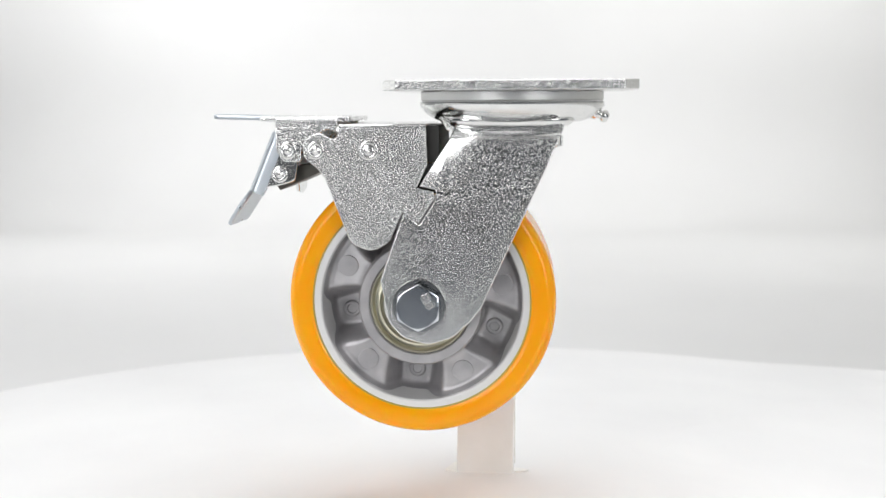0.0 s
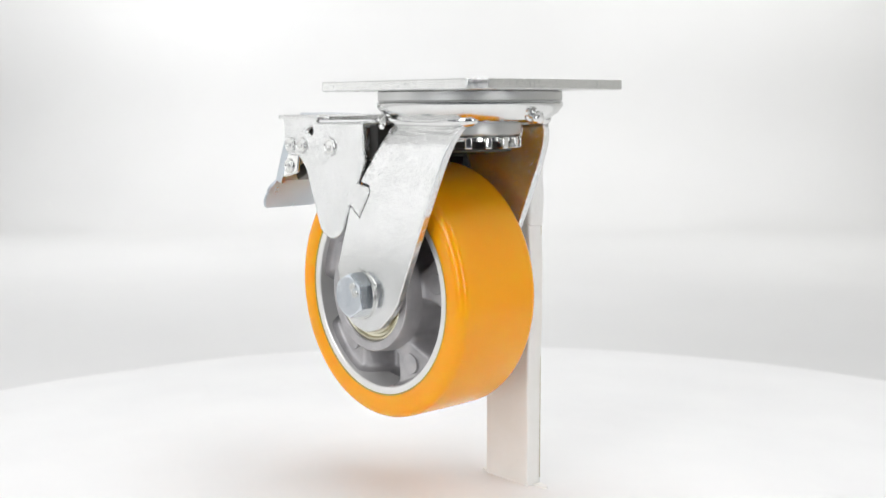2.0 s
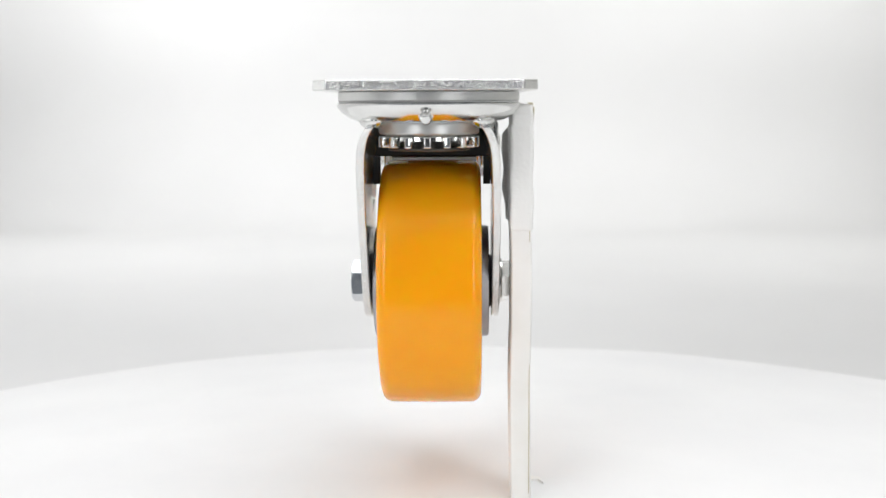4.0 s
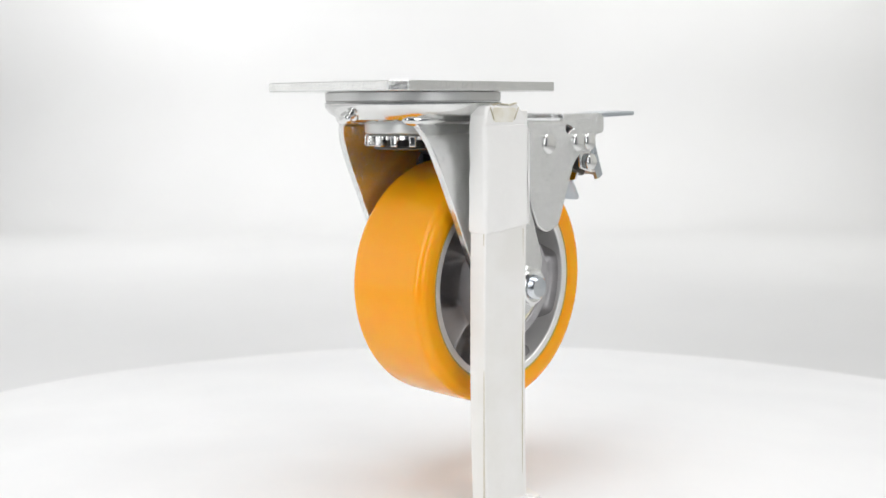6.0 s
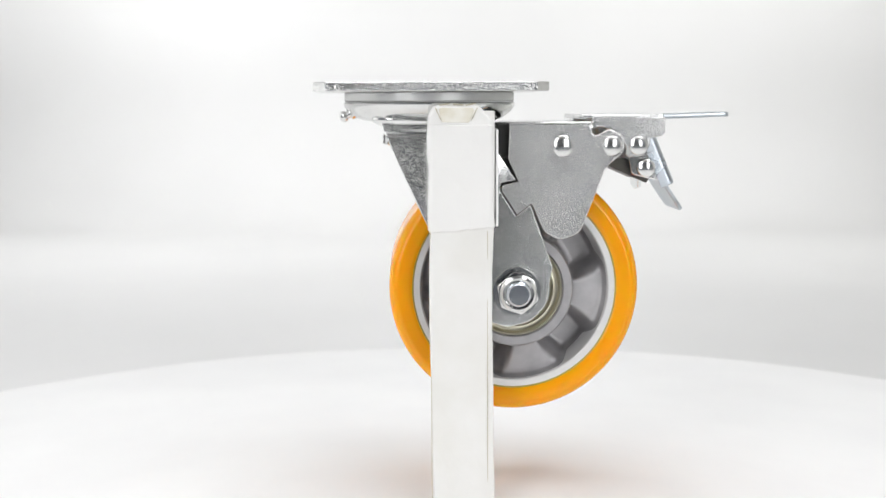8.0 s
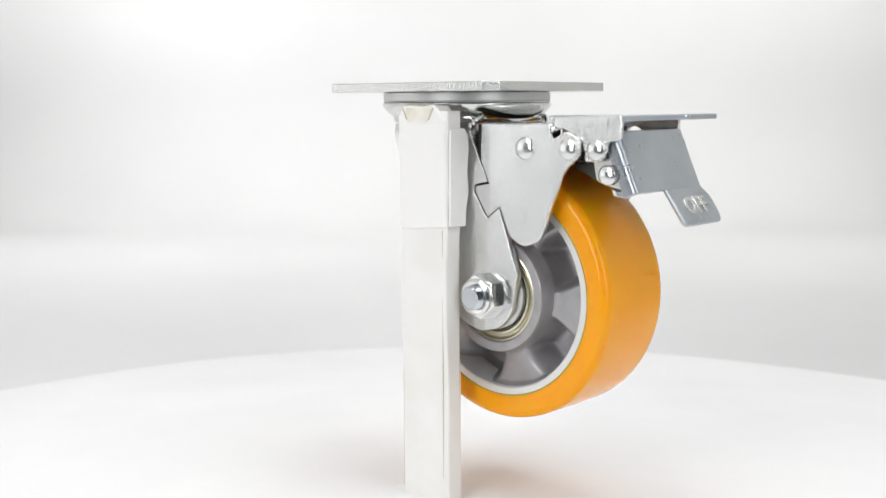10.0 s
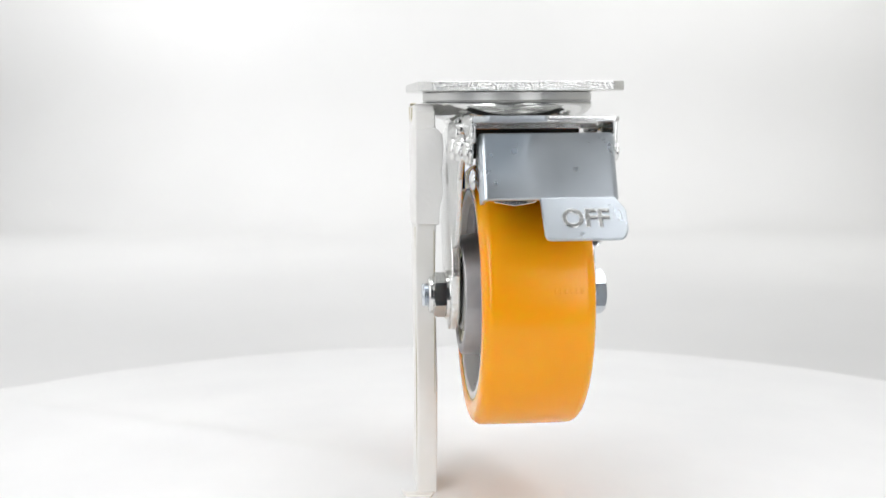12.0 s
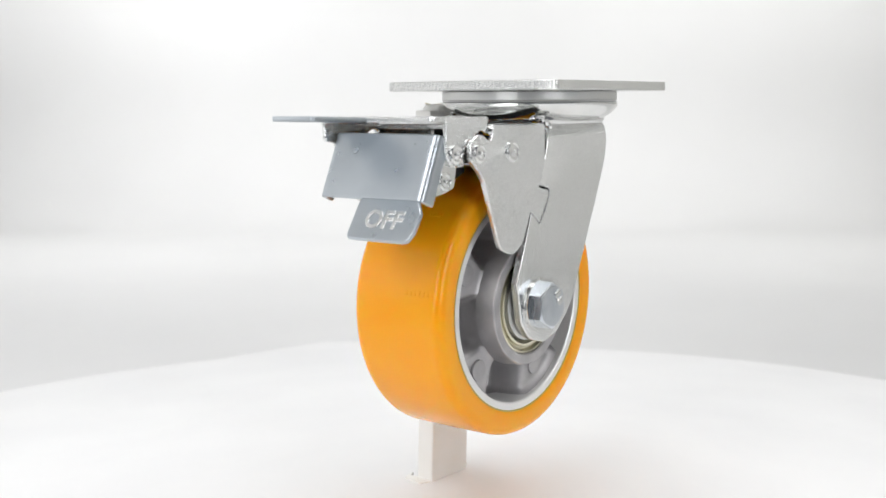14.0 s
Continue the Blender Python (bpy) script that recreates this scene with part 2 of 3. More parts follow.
# ---- the studio ----
def cyclorama():
    """Floor, curved sweep and back wall as one thick sheet, with the ceiling and unseen walls and dark floor, added to
    shape reflections, that close the place.
    """
    floor_z, back, radius, high = -0.060, 1.9, 0.30, 2.4
    path = [(-0.50, floor_z), (back - radius, floor_z)]
    path += [(back - radius + radius * math.sin(radians(a)), floor_z + radius * (1 - math.cos(radians(a)))) for a in range(6, 91, 6)]
    path += [(back, high)]
    bm = bmesh.new()
    rows = []
    for y, z in path:
        rows.append([bm.verts.new((x, y, z)) for x in (-1.12, 1.12)])
    for a, b in zip(rows, rows[1:]):
        bm.faces.new((a[0], a[1], b[1], b[0]))
    ob = new("backdrop", finish("backdrop", bm, CYC, 60))
    thick = ob.modifiers.new("thickness", "SOLIDIFY")
    thick.thickness, thick.offset = 0.02, -1
    tagged(ob, "seamless white studio backdrop sweeping up from the floor", "backdrop", kind="structure")
    for name, lo, hi, mat, text in (
            # Dark floor, front walls and back wall are unseen, added to darken reflections.
            ("floor", (-1.24, -2.72, -0.14), (1.24, 2.02, -0.082), GREY, "unseen dark floor added to cut light from below"),
            ("wall_left_front", (-1.24, -2.6, -0.08), (-1.12, -0.5, 2.4), GREY, "unseen dark side panel added to darken reflections in the zinc"),
            ("wall_right_front", (1.12, -2.6, -0.08), (1.24, -0.5, 2.4), GREY, "unseen dark side panel added to darken reflections in the zinc"),
            # Left panel is an unseen reflector, added to brighten side-facing metal.
            ("wall_left", (-1.24, -0.5, -0.08), (-1.12, 2.02, 2.4), SIDES, "unseen white panel added to bounce light onto the caster"),
            # Right panel is unseen, added so the fork reflects a dimmer beige.
            ("wall_right", (1.12, -0.5, -0.08), (1.24, 2.02, 2.4), CREAM, "unseen warm grey panel added to tint reflections in the fork"),
            ("wall_back", (-1.24, -2.72, -0.08), (1.24, -2.6, 2.4), GREY, "unseen dark panel behind the camera, added to darken reflections"),
            ("ceiling", (-1.24, -2.72, 2.4), (1.24, 2.02, 2.5), CYC, "plain white studio ceiling")):
        w = box(lo[0] / MM, hi[0] / MM, lo[1] / MM, hi[1] / MM, lo[2] / MM, hi[2] / MM, 0)
        tagged(new(name, finish(name, w, mat, 0)), text, name.split("_")[0], kind="structure")


cyclorama()


def make_turntable():
    """A round white top covered with a sheet whose one corner stands out."""
    hub = new("turntable")
    bm = bmesh.new()
    n, rings = 288, 60

    def reach(a):
        off = abs((a - 51.5 + 180) % 360 - 180)
        return 530 + 4.0 * math.sin(radians(2 * a + 40)) + 74.0 * max(0.0, 1 - off / 13.0) ** 1.3

    def height(x, y):
        """The sheet sinks from the middle to its edge, with a soft fold that runs out from the middle towards the standing corner, and faint waves."""
        r = math.hypot(x, y)
        along_fold = x * math.cos(radians(46.5)) + y * math.sin(radians(46.5))
        across = y * math.cos(radians(46.5)) - x * math.sin(radians(46.5))
        grow = max(0.0, min(1.0, (along_fold - 70) / 120))
        wave = noise.noise(Vector((x / 130, y / 130, 3.1))) * 1.2 * max(0.0, min(1.0, (r - 70) / 90))
        sag = 11.0 - 41.0 * (r / 530.0) ** 1.3
        return sag + 3.2 * grow * math.exp(-(across / 17.0) ** 2) + wave

    rows = []
    for k in range(1, rings + 1):
        row = []
        for a in range(n):
            r = reach(360.0 * a / n) * k / rings
            x, y = r * math.cos(2 * math.pi * a / n), r * math.sin(2 * math.pi * a / n)
            row.append(bm.verts.new(Vector((x, y, height(x, y))) * MM))
        rows.append(row)
    skirt = [bm.verts.new(v.co - Vector((0, 0, 4.2 * MM))) for v in rows[-1]]
    rows.append(skirt)
    middle = bm.verts.new((0, 0, 0.011))
    for a in range(n):
        bm.faces.new((middle, rows[0][a], rows[0][(a + 1) % n]))
        for inner, outer in zip(rows, rows[1:]):
            bm.faces.new((inner[a], outer[a], outer[(a + 1) % n], inner[(a + 1) % n]))
    bm.faces.new(skirt[::-1])
    part("top_sheet", bm, TABLE, hub, "white covering sheet with a soft fold and one corner standing out", 50)
    part("disc", lathe([(0, -16), (205, -16), (208, -14), (208, -9.0), (0, -9.0)], "z", steps=96), TABLE, hub)
    part("pedestal", lathe([(0, -60), (150, -60), (150, -56), (120, -52), (120, -16.2), (0, -16.2)], "z"), CAST, hub)
    return tagged(hub, "round white motorised turntable covered with matt sheet", "turntable")


turntable = make_turntable()


def make_post():
    """The flat bar, wrapped in white tape, that holds the caster up; caster space, feet on the turntable."""
    ob = new("support_post")
    foot = -210.5
    bar = slab(rounded([(-29.5, 40.0, 1.2), (1.2, 40.0, 1.2), (1.2, 50.2, 1.2), (-29.5, 50.2, 1.2)]), foot, -14.0, "z", 0.6)
    for z in (-60, -90, -120, -150, -180, -205):
        bmesh.ops.bisect_plane(bar, geom=bar.verts[:] + bar.edges[:] + bar.faces[:], plane_co=(0, 0, z * MM), plane_no=(0, 0, 1))
    for v in bar.verts:
        v.co.x += 0.0006 * math.sin(v.co.z * 41) + 0.0003 * math.sin(v.co.z * 130)
        v.co.y += 0.0004 * math.sin(v.co.z * 57 + 1)
    part("bar", bar, PAPER, ob, "flat bar wrapped in off-white paper tape")
    wrap = slab(rounded([(-30.1, 39.4, 2.0), (1.9, 39.4, 2.0), (1.9, 51.0, 2.4), (-30.1, 51.0, 2.4)]), -71.0, -20.6, "z", 0.7)
    for z in range(-69, -22, 3):
        bmesh.ops.bisect_plane(wrap, geom=wrap.verts[:] + wrap.edges[:] + wrap.faces[:], plane_co=(0, 0, z * MM), plane_no=(0, 0, 1))
    for x in range(-28, 1, 4):
        bmesh.ops.bisect_plane(wrap, geom=wrap.verts[:] + wrap.edges[:] + wrap.faces[:], plane_co=(x * MM, 0, 0), plane_no=(1, 0, 0))
    for v in wrap.verts:
        p = v.co / MM
        v.co.x += 0.0008 * noise.noise(Vector((3.3, p.y / 9, p.z / 12)))
        v.co.y += 0.0009 * noise.noise(Vector((p.x / 12, 7.7, p.z / 15)))
        v.co.z += (0.0016 * noise.noise(Vector((p.x / 9, p.y / 9, 1.5))) - 0.00005 * (p.x + 15)) * (1 if p.z < -60 else 0)
    part("tape_wrap", wrap, TAPE, ob, "wider band of white cloth tape round the top", 50)
    flap = slab(rounded([(50.0, -23.0, 1), (50.4, -70.0, 1), (38.6, -70.5, 1), (38.2, -62.0, 3), (36.4, -54.0, 4), (37.4, -44.0, 4), (36.2, -34.0, 4), (36.6, -26.0, 3), (39.5, -22.4, 2)], 0, 5), -31.9, -30.7, "x", 0.5)
    part("tape_flap", flap, TAPE, ob, "loose flap of tape along the band")
    cap = slab(rounded([(-30.0, -21.5), (2.2, -21.5), (1.8, -16.0, 2), (-0.6, -11.6, 2), (-11.0, -10.6, 8), (-22.4, -11.2, 2), (-29.2, -18.6, 2)], 0, 5), 40.2, 50.9, "y", 1.6)
    for x in range(-27, 1, 3):
        bmesh.ops.bisect_plane(cap, geom=cap.verts[:] + cap.edges[:] + cap.faces[:], plane_co=(x * MM, 0, 0), plane_no=(1, 0, 0))
    for v in cap.verts:
        p = v.co / MM
        v.co.z += 0.0012 * noise.noise(p / 4.0 + Vector((2, 5, 8))) * max(0.0, min(1.0, (p.z + 21) / 6))
        v.co.y += 0.0010 * noise.noise(p / 5.0)
    part("folded_top", cap, TAPE, ob, "tape folded over the top end", 50)
    part("glue_patch", slab(rounded([(-20.6, -12.6, 1.5), (-3.0, -12.4, 1.5), (-4.6, -19.4, 1), (-17.6, -19.6, 1)], 0, 4), 50.6, 51.25, "y", 0.25), GLUE, ob, "cream patch of old glue on the fold")
    for x, z, lean in ((-2.8, -15.3, 24.0), (-20.2, -15.4, -28.0)):
        fold = part("fold_line", box(-0.22, 0.22, 50.8, 51.45, -3.4, 3.4, 0.1), STAIN, ob, "yellowed crease of the fold")
        fold.matrix_basis = pose(x * MM, 0, z * MM, 0, lean, 0)
    for x, lean in ((-6.0, 8.0), (-12.5, -6.0), (-18.5, 10.0)):
        curl = part("frayed_edge", box(-2.6, 2.6, 49.2, 51.0, -0.3, 0.35, 0.12), STAIN, ob, "frayed yellowed tape edge")
        curl.matrix_basis = pose(x * MM, 0, -0.0109, 0, lean, 0)
    for x, y in ((-26.6, 50.2), (1.1, 49.2), (-29.5, 41.0)):
        part("tape_seam", box(x - 0.15, x + 0.15, y - 0.15, y + 0.25, foot + 4, -72, 0.05, 1), STAIN, ob, "thin yellowed tape seam")
    part("tape_scrap", slab(rounded([(1.0, 44.0), (7.0, 45.0), (9.0, 47.0), (6.0, 48.5), (0.8, 50.5)], 0.8), foot + 0.1, foot + 1.3, "z", 0.2), PAPER, ob, "torn scrap of tape at the foot")
    part("tape_scrap", slab(rounded([(-37.0, 44.0), (-29.0, 41.0), (-29.0, 56.0), (-22.0, 59.0), (-33.0, 57.0)], 1.2), foot + 0.1, foot + 1.5, "z", 0.3), PAPER, ob)
    return tagged(ob, "flat support bar wrapped in white tape, standing on turntable", "post")


support_post = make_post()


# ---- the caster ----
WX, WZ = -42.3, -104.1      # wheel axle
SIDE = [(-18.0, 26.4), (-20.0, 28.0), (-23.0, 30.2), (-26.0, 31.7), (-30.0, 33.0), (-35.0, 33.9), (-42.0, 34.5), (-50.0, 34.8), (-60.0, 35.0), (-130.0, 35.0)]


def fork_outline():
    return rounded([(-24.5, -17.6), (25.0, -17.6), (24.4, -22.0, 2), (16.3, -40.4, 8), (-13.6, -105.6, 0), (-18.3, -111.6, 2), (-26.9, -119.4, 7),
                    (-38.0, -122.9, 10), (-50.0, -119.8, 10), (-57.2, -112.0, 9), (-58.8, -102.0, 5), (-60.6, -92.3, 1.5),
                    (-49.4, -60.6, 0.8), (-42.2, -66.3, 0.5), (-33.9, -53.6, 1.0), (-34.7, -49.8, 0.6), (-42.2, -48.4, 0.4), (-28.0, -26.0, 4)], 0, 4)


def housing_outline():
    return rounded([(-79.5, -21.0), (-38.6, -21.0, 1.2), (-38.0, -38.0, 1), (-43.2, -49.2, 0.4), (-35.3, -50.6, 0.6), (-34.7, -53.6, 0.8),
                    (-42.4, -65.7, 0.4), (-49.8, -60.0, 0.7), (-56.0, -74.2, 5), (-64.0, -79.2, 9), (-74.2, -75.2, 8), (-86.0, -44.5, 3),
                    (-89.0, -40.5, 3), (-95.8, -34.8, 4), (-96.2, -27.0, 5), (-88.5, -23.0, 5), (-81.6, -26.8, 1.5), (-79.6, -25.0, 1)], 0, 5)


def make_rim(wheel):
    """The cast wheel centre: five raised pads between deep pockets on each side."""
    rim = part("rim", lathe([(52.0, -24.2), (51.6, -24.6), (48.6, -24.6), (48.0, -24.0), (46.6, -7.0), (46.6, 7.0), (48.0, 24.0), (48.6, 24.6), (51.6, 24.6), (52.0, 24.2)],
                            "y", (WX, 0, WZ), 96), LIP, wheel, "machined aluminium rim with a bright lip")
    radii = [27.0, 29.0, 30.5, 32.5, 35.0, 38.0, 41.0, 43.5, 45.3, 46.5, 47.6, 48.4]
    for side in (-1, 1):
        bm = bmesh.new()
        rows = []
        for r in radii:
            row = []
            for k in range(240):
                a = 360.0 * k / 240
                off = abs((a - (11.4 if side < 0 else 43.0) + 36) % 72 - 36)
                lean = 19.5 + (r - 38) * 0.45
                u = min(1.0, max(0.0, (lean - off) / 12.0 + 0.5))
                pad = u * u * (3 - 2 * u)
                h = 2.5 + 16.2 * pad - 1.2 * (r - 38) / 10 * pad
                hub = max(0.0, 1 - (r - 27.0) / 4.5)
                rise = hub * hub * (3 - 2 * hub)
                h = h + (24.0 - h) * rise
                edge = max(0.0, (r - 44.5) / 3.9)
                h = h + (23.6 - h) * edge ** 2.4
                row.append(bm.verts.new(Vector((WX + r * math.cos(radians(a)), side * h, WZ + r * math.sin(radians(a)))) * MM))
            rows.append(row)
        for a, b in zip(rows, rows[1:]):
            for k in range(240):
                bm.faces.new((a[k], b[k], b[(k + 1) % 240], a[(k + 1) % 240]))
        part("web", bm, CAST, wheel, "rough cast aluminium web with five raised pads", 60)
        for k in range(5):
            for spin, r, size, base, top in ((0.0, 39.4, 4.9, 17.0, 19.7), (36.0, 37.5, 4.2, 0.5, 3.6)):
                if side > 0:
                    continue
                a = radians((11.4 if side < 0 else 43.0) + 72 * k + spin)
                c = (WX + r * math.cos(a), 0, WZ + r * math.sin(a))
                if spin:
                    prof = [(size + 1.6, side * base), (size, side * (top - 1)), (size - 0.6, side * top), (2.6, side * top), (2.2, side * (top - 1)), (0, side * (top - 0.8))]
                else:
                    prof = [(size + 0.25, side * base), (size + 0.1, side * (top - 0.2)), (size - 0.25, side * top), (0, side * top)]
                part("boss", lathe(prof, "y", c, 28), CAST, wheel)
        part("hub", lathe([(30.2, side * 20), (29.4, side * 29.0), (28.7, side * 29.7), (24.8, side * 29.7), (24.2, side * 29.0), (24.2, side * 22)], "y", (WX, 0, WZ), 72), CAST,
             wheel, "turned aluminium hub")
        part("bonding_layer", lathe([(51.4, side * 24.4), (51.8, side * 24.85), (52.2, side * 24.95), (52.5, side * 24.7)], "y", (WX, 0, WZ), 96), BOND, wheel, "thin olive bonding line inside the tyre")
        part("bearing_shield", lathe([(24.1, side * 21), (24.0, side * 28.6), (23.2, side * 29.0), (22.4, side * 28.4), (22.0, side * 27.2), (20.8, side * 27.0), (20.4, side * 28.2), (19.4, side * 28.4), (18.9, side * 27.2), (18.0, side * 26.6), (17.4, side * 24)], "y", (WX, 0, WZ), 64), BRASS, wheel, "yellow-passivated bearing shield")
        part("spacer", lathe([(17.5, side * 22), (17.5, side * 29), (13.0, side * 30.9), (0, side * 30.9)], "y", (WX, 0, WZ), 48), RING, wheel, "turned steel bearing spacer")
    return rim


def make_wheel(caster):
    tyre = [(51.6, -23.8), (52.4, -24.8), (55.0, -25.5), (58.8, -25.6)]
    tyre += [(58.8 + 5.2 * math.sin(radians(a)), -25.6 + 5.2 * (1 - math.cos(radians(a)))) for a in range(15, 91, 15)]
    tyre += [(64.1, -12), (64.2, 0)]
    full = tyre + [(r, -h) for r, h in tyre[-2::-1]]
    wheel = part("wheel", lathe(full, "y", (WX, 0, WZ), 128, closed=True), TYRE, caster, "orange polyurethane tyre moulded on the aluminium centre")
    make_rim(wheel)
    for spin, across in ((169.9, (-18.4, -16.2, -13.8, -11.2, -9.0, -6.6)), (136.0, (-12.6, -10.6, -8.8, -7.0))):
        bars = [box(63.7, 64.36, y - 0.55, y + 0.55, -1.3, 1.3, 0.12, 2) for y in across]
        mark = part("moulded_mark", join(*bars), TYRE, wheel, "small raised moulding mark on the tread")
        mark.matrix_basis = pose(WX * MM, 0, WZ * MM, 0, -spin, 0)
    return wheel


def rivet(x, z, side, base, caster, size=5.2):
    """A rivet: swaged hollow end on one side, domed head on the other."""
    if side < 0:
        size *= 0.86
        prof = [(size, 0), (size, 0.9), (size - 0.5, 1.3), (size - 1.1, 1.3), (size - 1.5, 0.95), (size - 2.1, 0.9), (size - 2.5, 1.15), (0.9, 1.4), (0.6, 1.1), (0, 1.0)]
    else:
        prof = [(size, 0), (size, 0.5), (size - 0.3, 0.9), (size - 1.0, 1.35), (size - 2.2, 1.8), (1.2, 2.1), (0, 2.15)]
    return part("rivet", lathe([(r, side * (base + h)) for r, h in prof], "y", (x, 0, z), 28), ZINC_RIVET, caster)


def make_caster():
    caster = new("swivel_caster")
    # mounting plate with clipped corners
    L, W, c = 57.1, 49.8, 6.4
    plate = slab(rounded([(-L, -W + c, 1.5), (-L + c, -W, 1.5), (L - c, -W, 1.5), (L, -W + c, 1.5), (L, W - c, 1.5), (L - c, W, 1.5), (-L + c, W, 1.5), (-L, W - c, 1.5)]), -4.6, 0, "z", 0.6)
    part("mounting_plate", plate, ZINC_EDGE, caster, "thick zinc-plated steel top plate with clipped corners")
    part("raceway_ring", lathe([(0, -4.6), (41.5, -4.6), (44.0, -5.0), (44.0, -9.0), (43.4, -9.4), (0, -9.4)], "z", steps=96), RING, caster, "grey brushed steel bearing ring")
    # crown under the ring
    crown = lathe([(0, -9.7), (43.8, -9.7), (44.6, -10.3), (44.4, -12.0), (42.0, -15.0), (38.0, -17.6), (34.0, -19.0), (28.0, -19.6), (0, -19.6)], "z", steps=96)
    part("fork_crown", crown, ZINC_SMOOTH, caster, "pressed bright zinc-plated fork crown")
    for side in (-1, 1):
        roll = lathe([(0, -32.0), (0.35, -31.2), (0.62, -28.5), (0.86, -24.0), (1.0, -17.0), (1.0, 15.0), (0.88, 22.0), (0.62, 26.6), (0.35, 28.6), (0, 29.4)], "x", (0, 0, 0), 32)
        for v in roll.verts:
            d = v.co.x / 0.030
            v.co.y = side * (27.0 - 3.6 * d * d) * MM + v.co.y * 6.6
            v.co.z = -18.0 * MM + v.co.z * 4.4
        part("shoulder", roll, ZINC_SMOOTH, caster, "bright bent shoulder of the fork")
        beads = [lathe([(0, -r), (r * 0.7, -r * 0.7), (r, 0), (r * 0.7, r * 0.7), (0, r)], "z", (x, side * y, z), 12)
                 for x, y, z, r in ((-29.5, 29.5, -19.6, 2.0), (-30.5, 28.0, -18.4, 1.8), (-28.6, 31.0, -21.4, 1.6), (-31.5, 26.5, -17.6, 1.6))]
        part("weld_bead", join(*beads), ZINC_SMOOTH, caster, "lumpy bright weld bead")
        leg = slab(fork_outline(), -4.0 if side > 0 else 0.0, 0.0 if side > 0 else 4.0, "y", 0.65)
        bent(leg, (-20, -22, -24, -26.5, -30, -35, -42, -50, -60), range(-44, 25, 4), lambda x, z, s=side: s * leg_shift(x, z))
        part("fork_leg", leg, ZINC, caster, "zinc-plated steel fork leg", 30)
    # king pin, lock ring and its teeth
    part("king_pin_nut", lathe([(0, -19.6), (24.0, -19.6), (24.5, -20.4), (24.5, -24.4), (23.6, -25.2), (0, -25.2)], "z"), RING, caster, "turned steel king pin collar")
    ring = part("lock_ring", lathe([(0, -25.6), (21.0, -25.6), (21.6, -26.2), (21.6, -28.0), (20.6, -28.4), (0, -28.4)], "z"), ZINC_SMOOTH, caster, "toothed swivel lock ring")
    tooth = finish("tooth", box(19.6, 24.6, -1.7, 1.7, -31.4, -26.0, 0.6), ZINC_SMOOTH)
    for k in range(16):
        ob = new("tooth", tooth)
        ob.parent = ring
        ob.matrix_basis = pose(0, 0, 0, 0, 0, 360.0 * k / 16)
    part("lock_plate", lathe([(0, -31.5), (19.4, -31.5), (20.0, -31.9), (20.0, -32.5), (19.4, -33.0), (0, -33.0)], "z"), DARK, caster, "dark plate under the lock ring")
    part("lock_stem", lathe([(0, -28.2), (14.0, -28.2), (14.0, -31.7), (0, -31.7)], "z", steps=32), DARK, caster)
    # grease nipple
    nip = part("grease_nipple", lathe([(0, -2), (3.4, -2), (3.4, 2.6), (2.2, 3.0), (2.0, 5.0), (2.9, 5.6), (3.0, 7.0), (2.0, 8.4), (0, 8.8)], "z", steps=20), ZINC_SMOOTH, caster, "small steel grease nipple")
    nip.matrix_basis = pose(0.0385, 0, -0.0145, 0, 112, 0)
    make_wheel(caster)
    # axle bolt, head on one side, nut on the other
    part("washer", lathe([(0, -35.05), (12.4, -35.05), (12.6, -35.5), (12.4, -36.5), (0, -36.5)], "y", (WX, 0, WZ), 40), ZINC_SMOOTH, caster)
    head = hex_head(11.2, 90, WX, WZ, -36.55, -42.6)
    bolt = part("axle_bolt", head, ZINC_BOLT, caster, "hexagon axle bolt with stamped strength grade")
    letters("8.8", 5.8, 0.2, pose((WX + 4.6) * MM, -0.0426, (WZ + 3.4) * MM, 90, 0, 0) @ pose(0, 0, 0, 0, 0, -62), "grade_mark", ZINC_SMOOTH, bolt, "raised grade number", 0.12)
    part("washer", lathe([(0, 35.0), (12.0, 35.0), (12.2, 35.6), (12.0, 36.8), (0, 36.8)], "y", (WX, 0, WZ), 40), ZINC_SMOOTH, caster)
    nut = hex_head(11.0, 80, WX, WZ, 36.9, 43.2)
    lock = part("lock_nut", nut, ZINC_SMOOTH, caster, "zinc-plated hexagon lock nut")
    part("nut_collar", lathe([(9.2, 42.8), (9.0, 44.4), (7.8, 45.2), (6.2, 45.0), (6.0, 43.0)], "y", (WX, 0, WZ), 40), ZINC_SMOOTH, lock)
    prof = [(6.0, 43.0)]
    for k in range(4):
        prof += [(6.0, 44.0 + k * 1.1), (5.4, 44.5 + k * 1.1)]
    prof += [(5.0, 48.3), (0, 48.3)]
    part("bolt_end", lathe(prof, "y", (WX, 0, WZ), 32), ZINC_BOLT, bolt, "threaded bolt end")
    make_brake(caster)
    return tagged(caster, "heavy-duty swivel caster with orange wheel and zinc-plated brake", "caster")


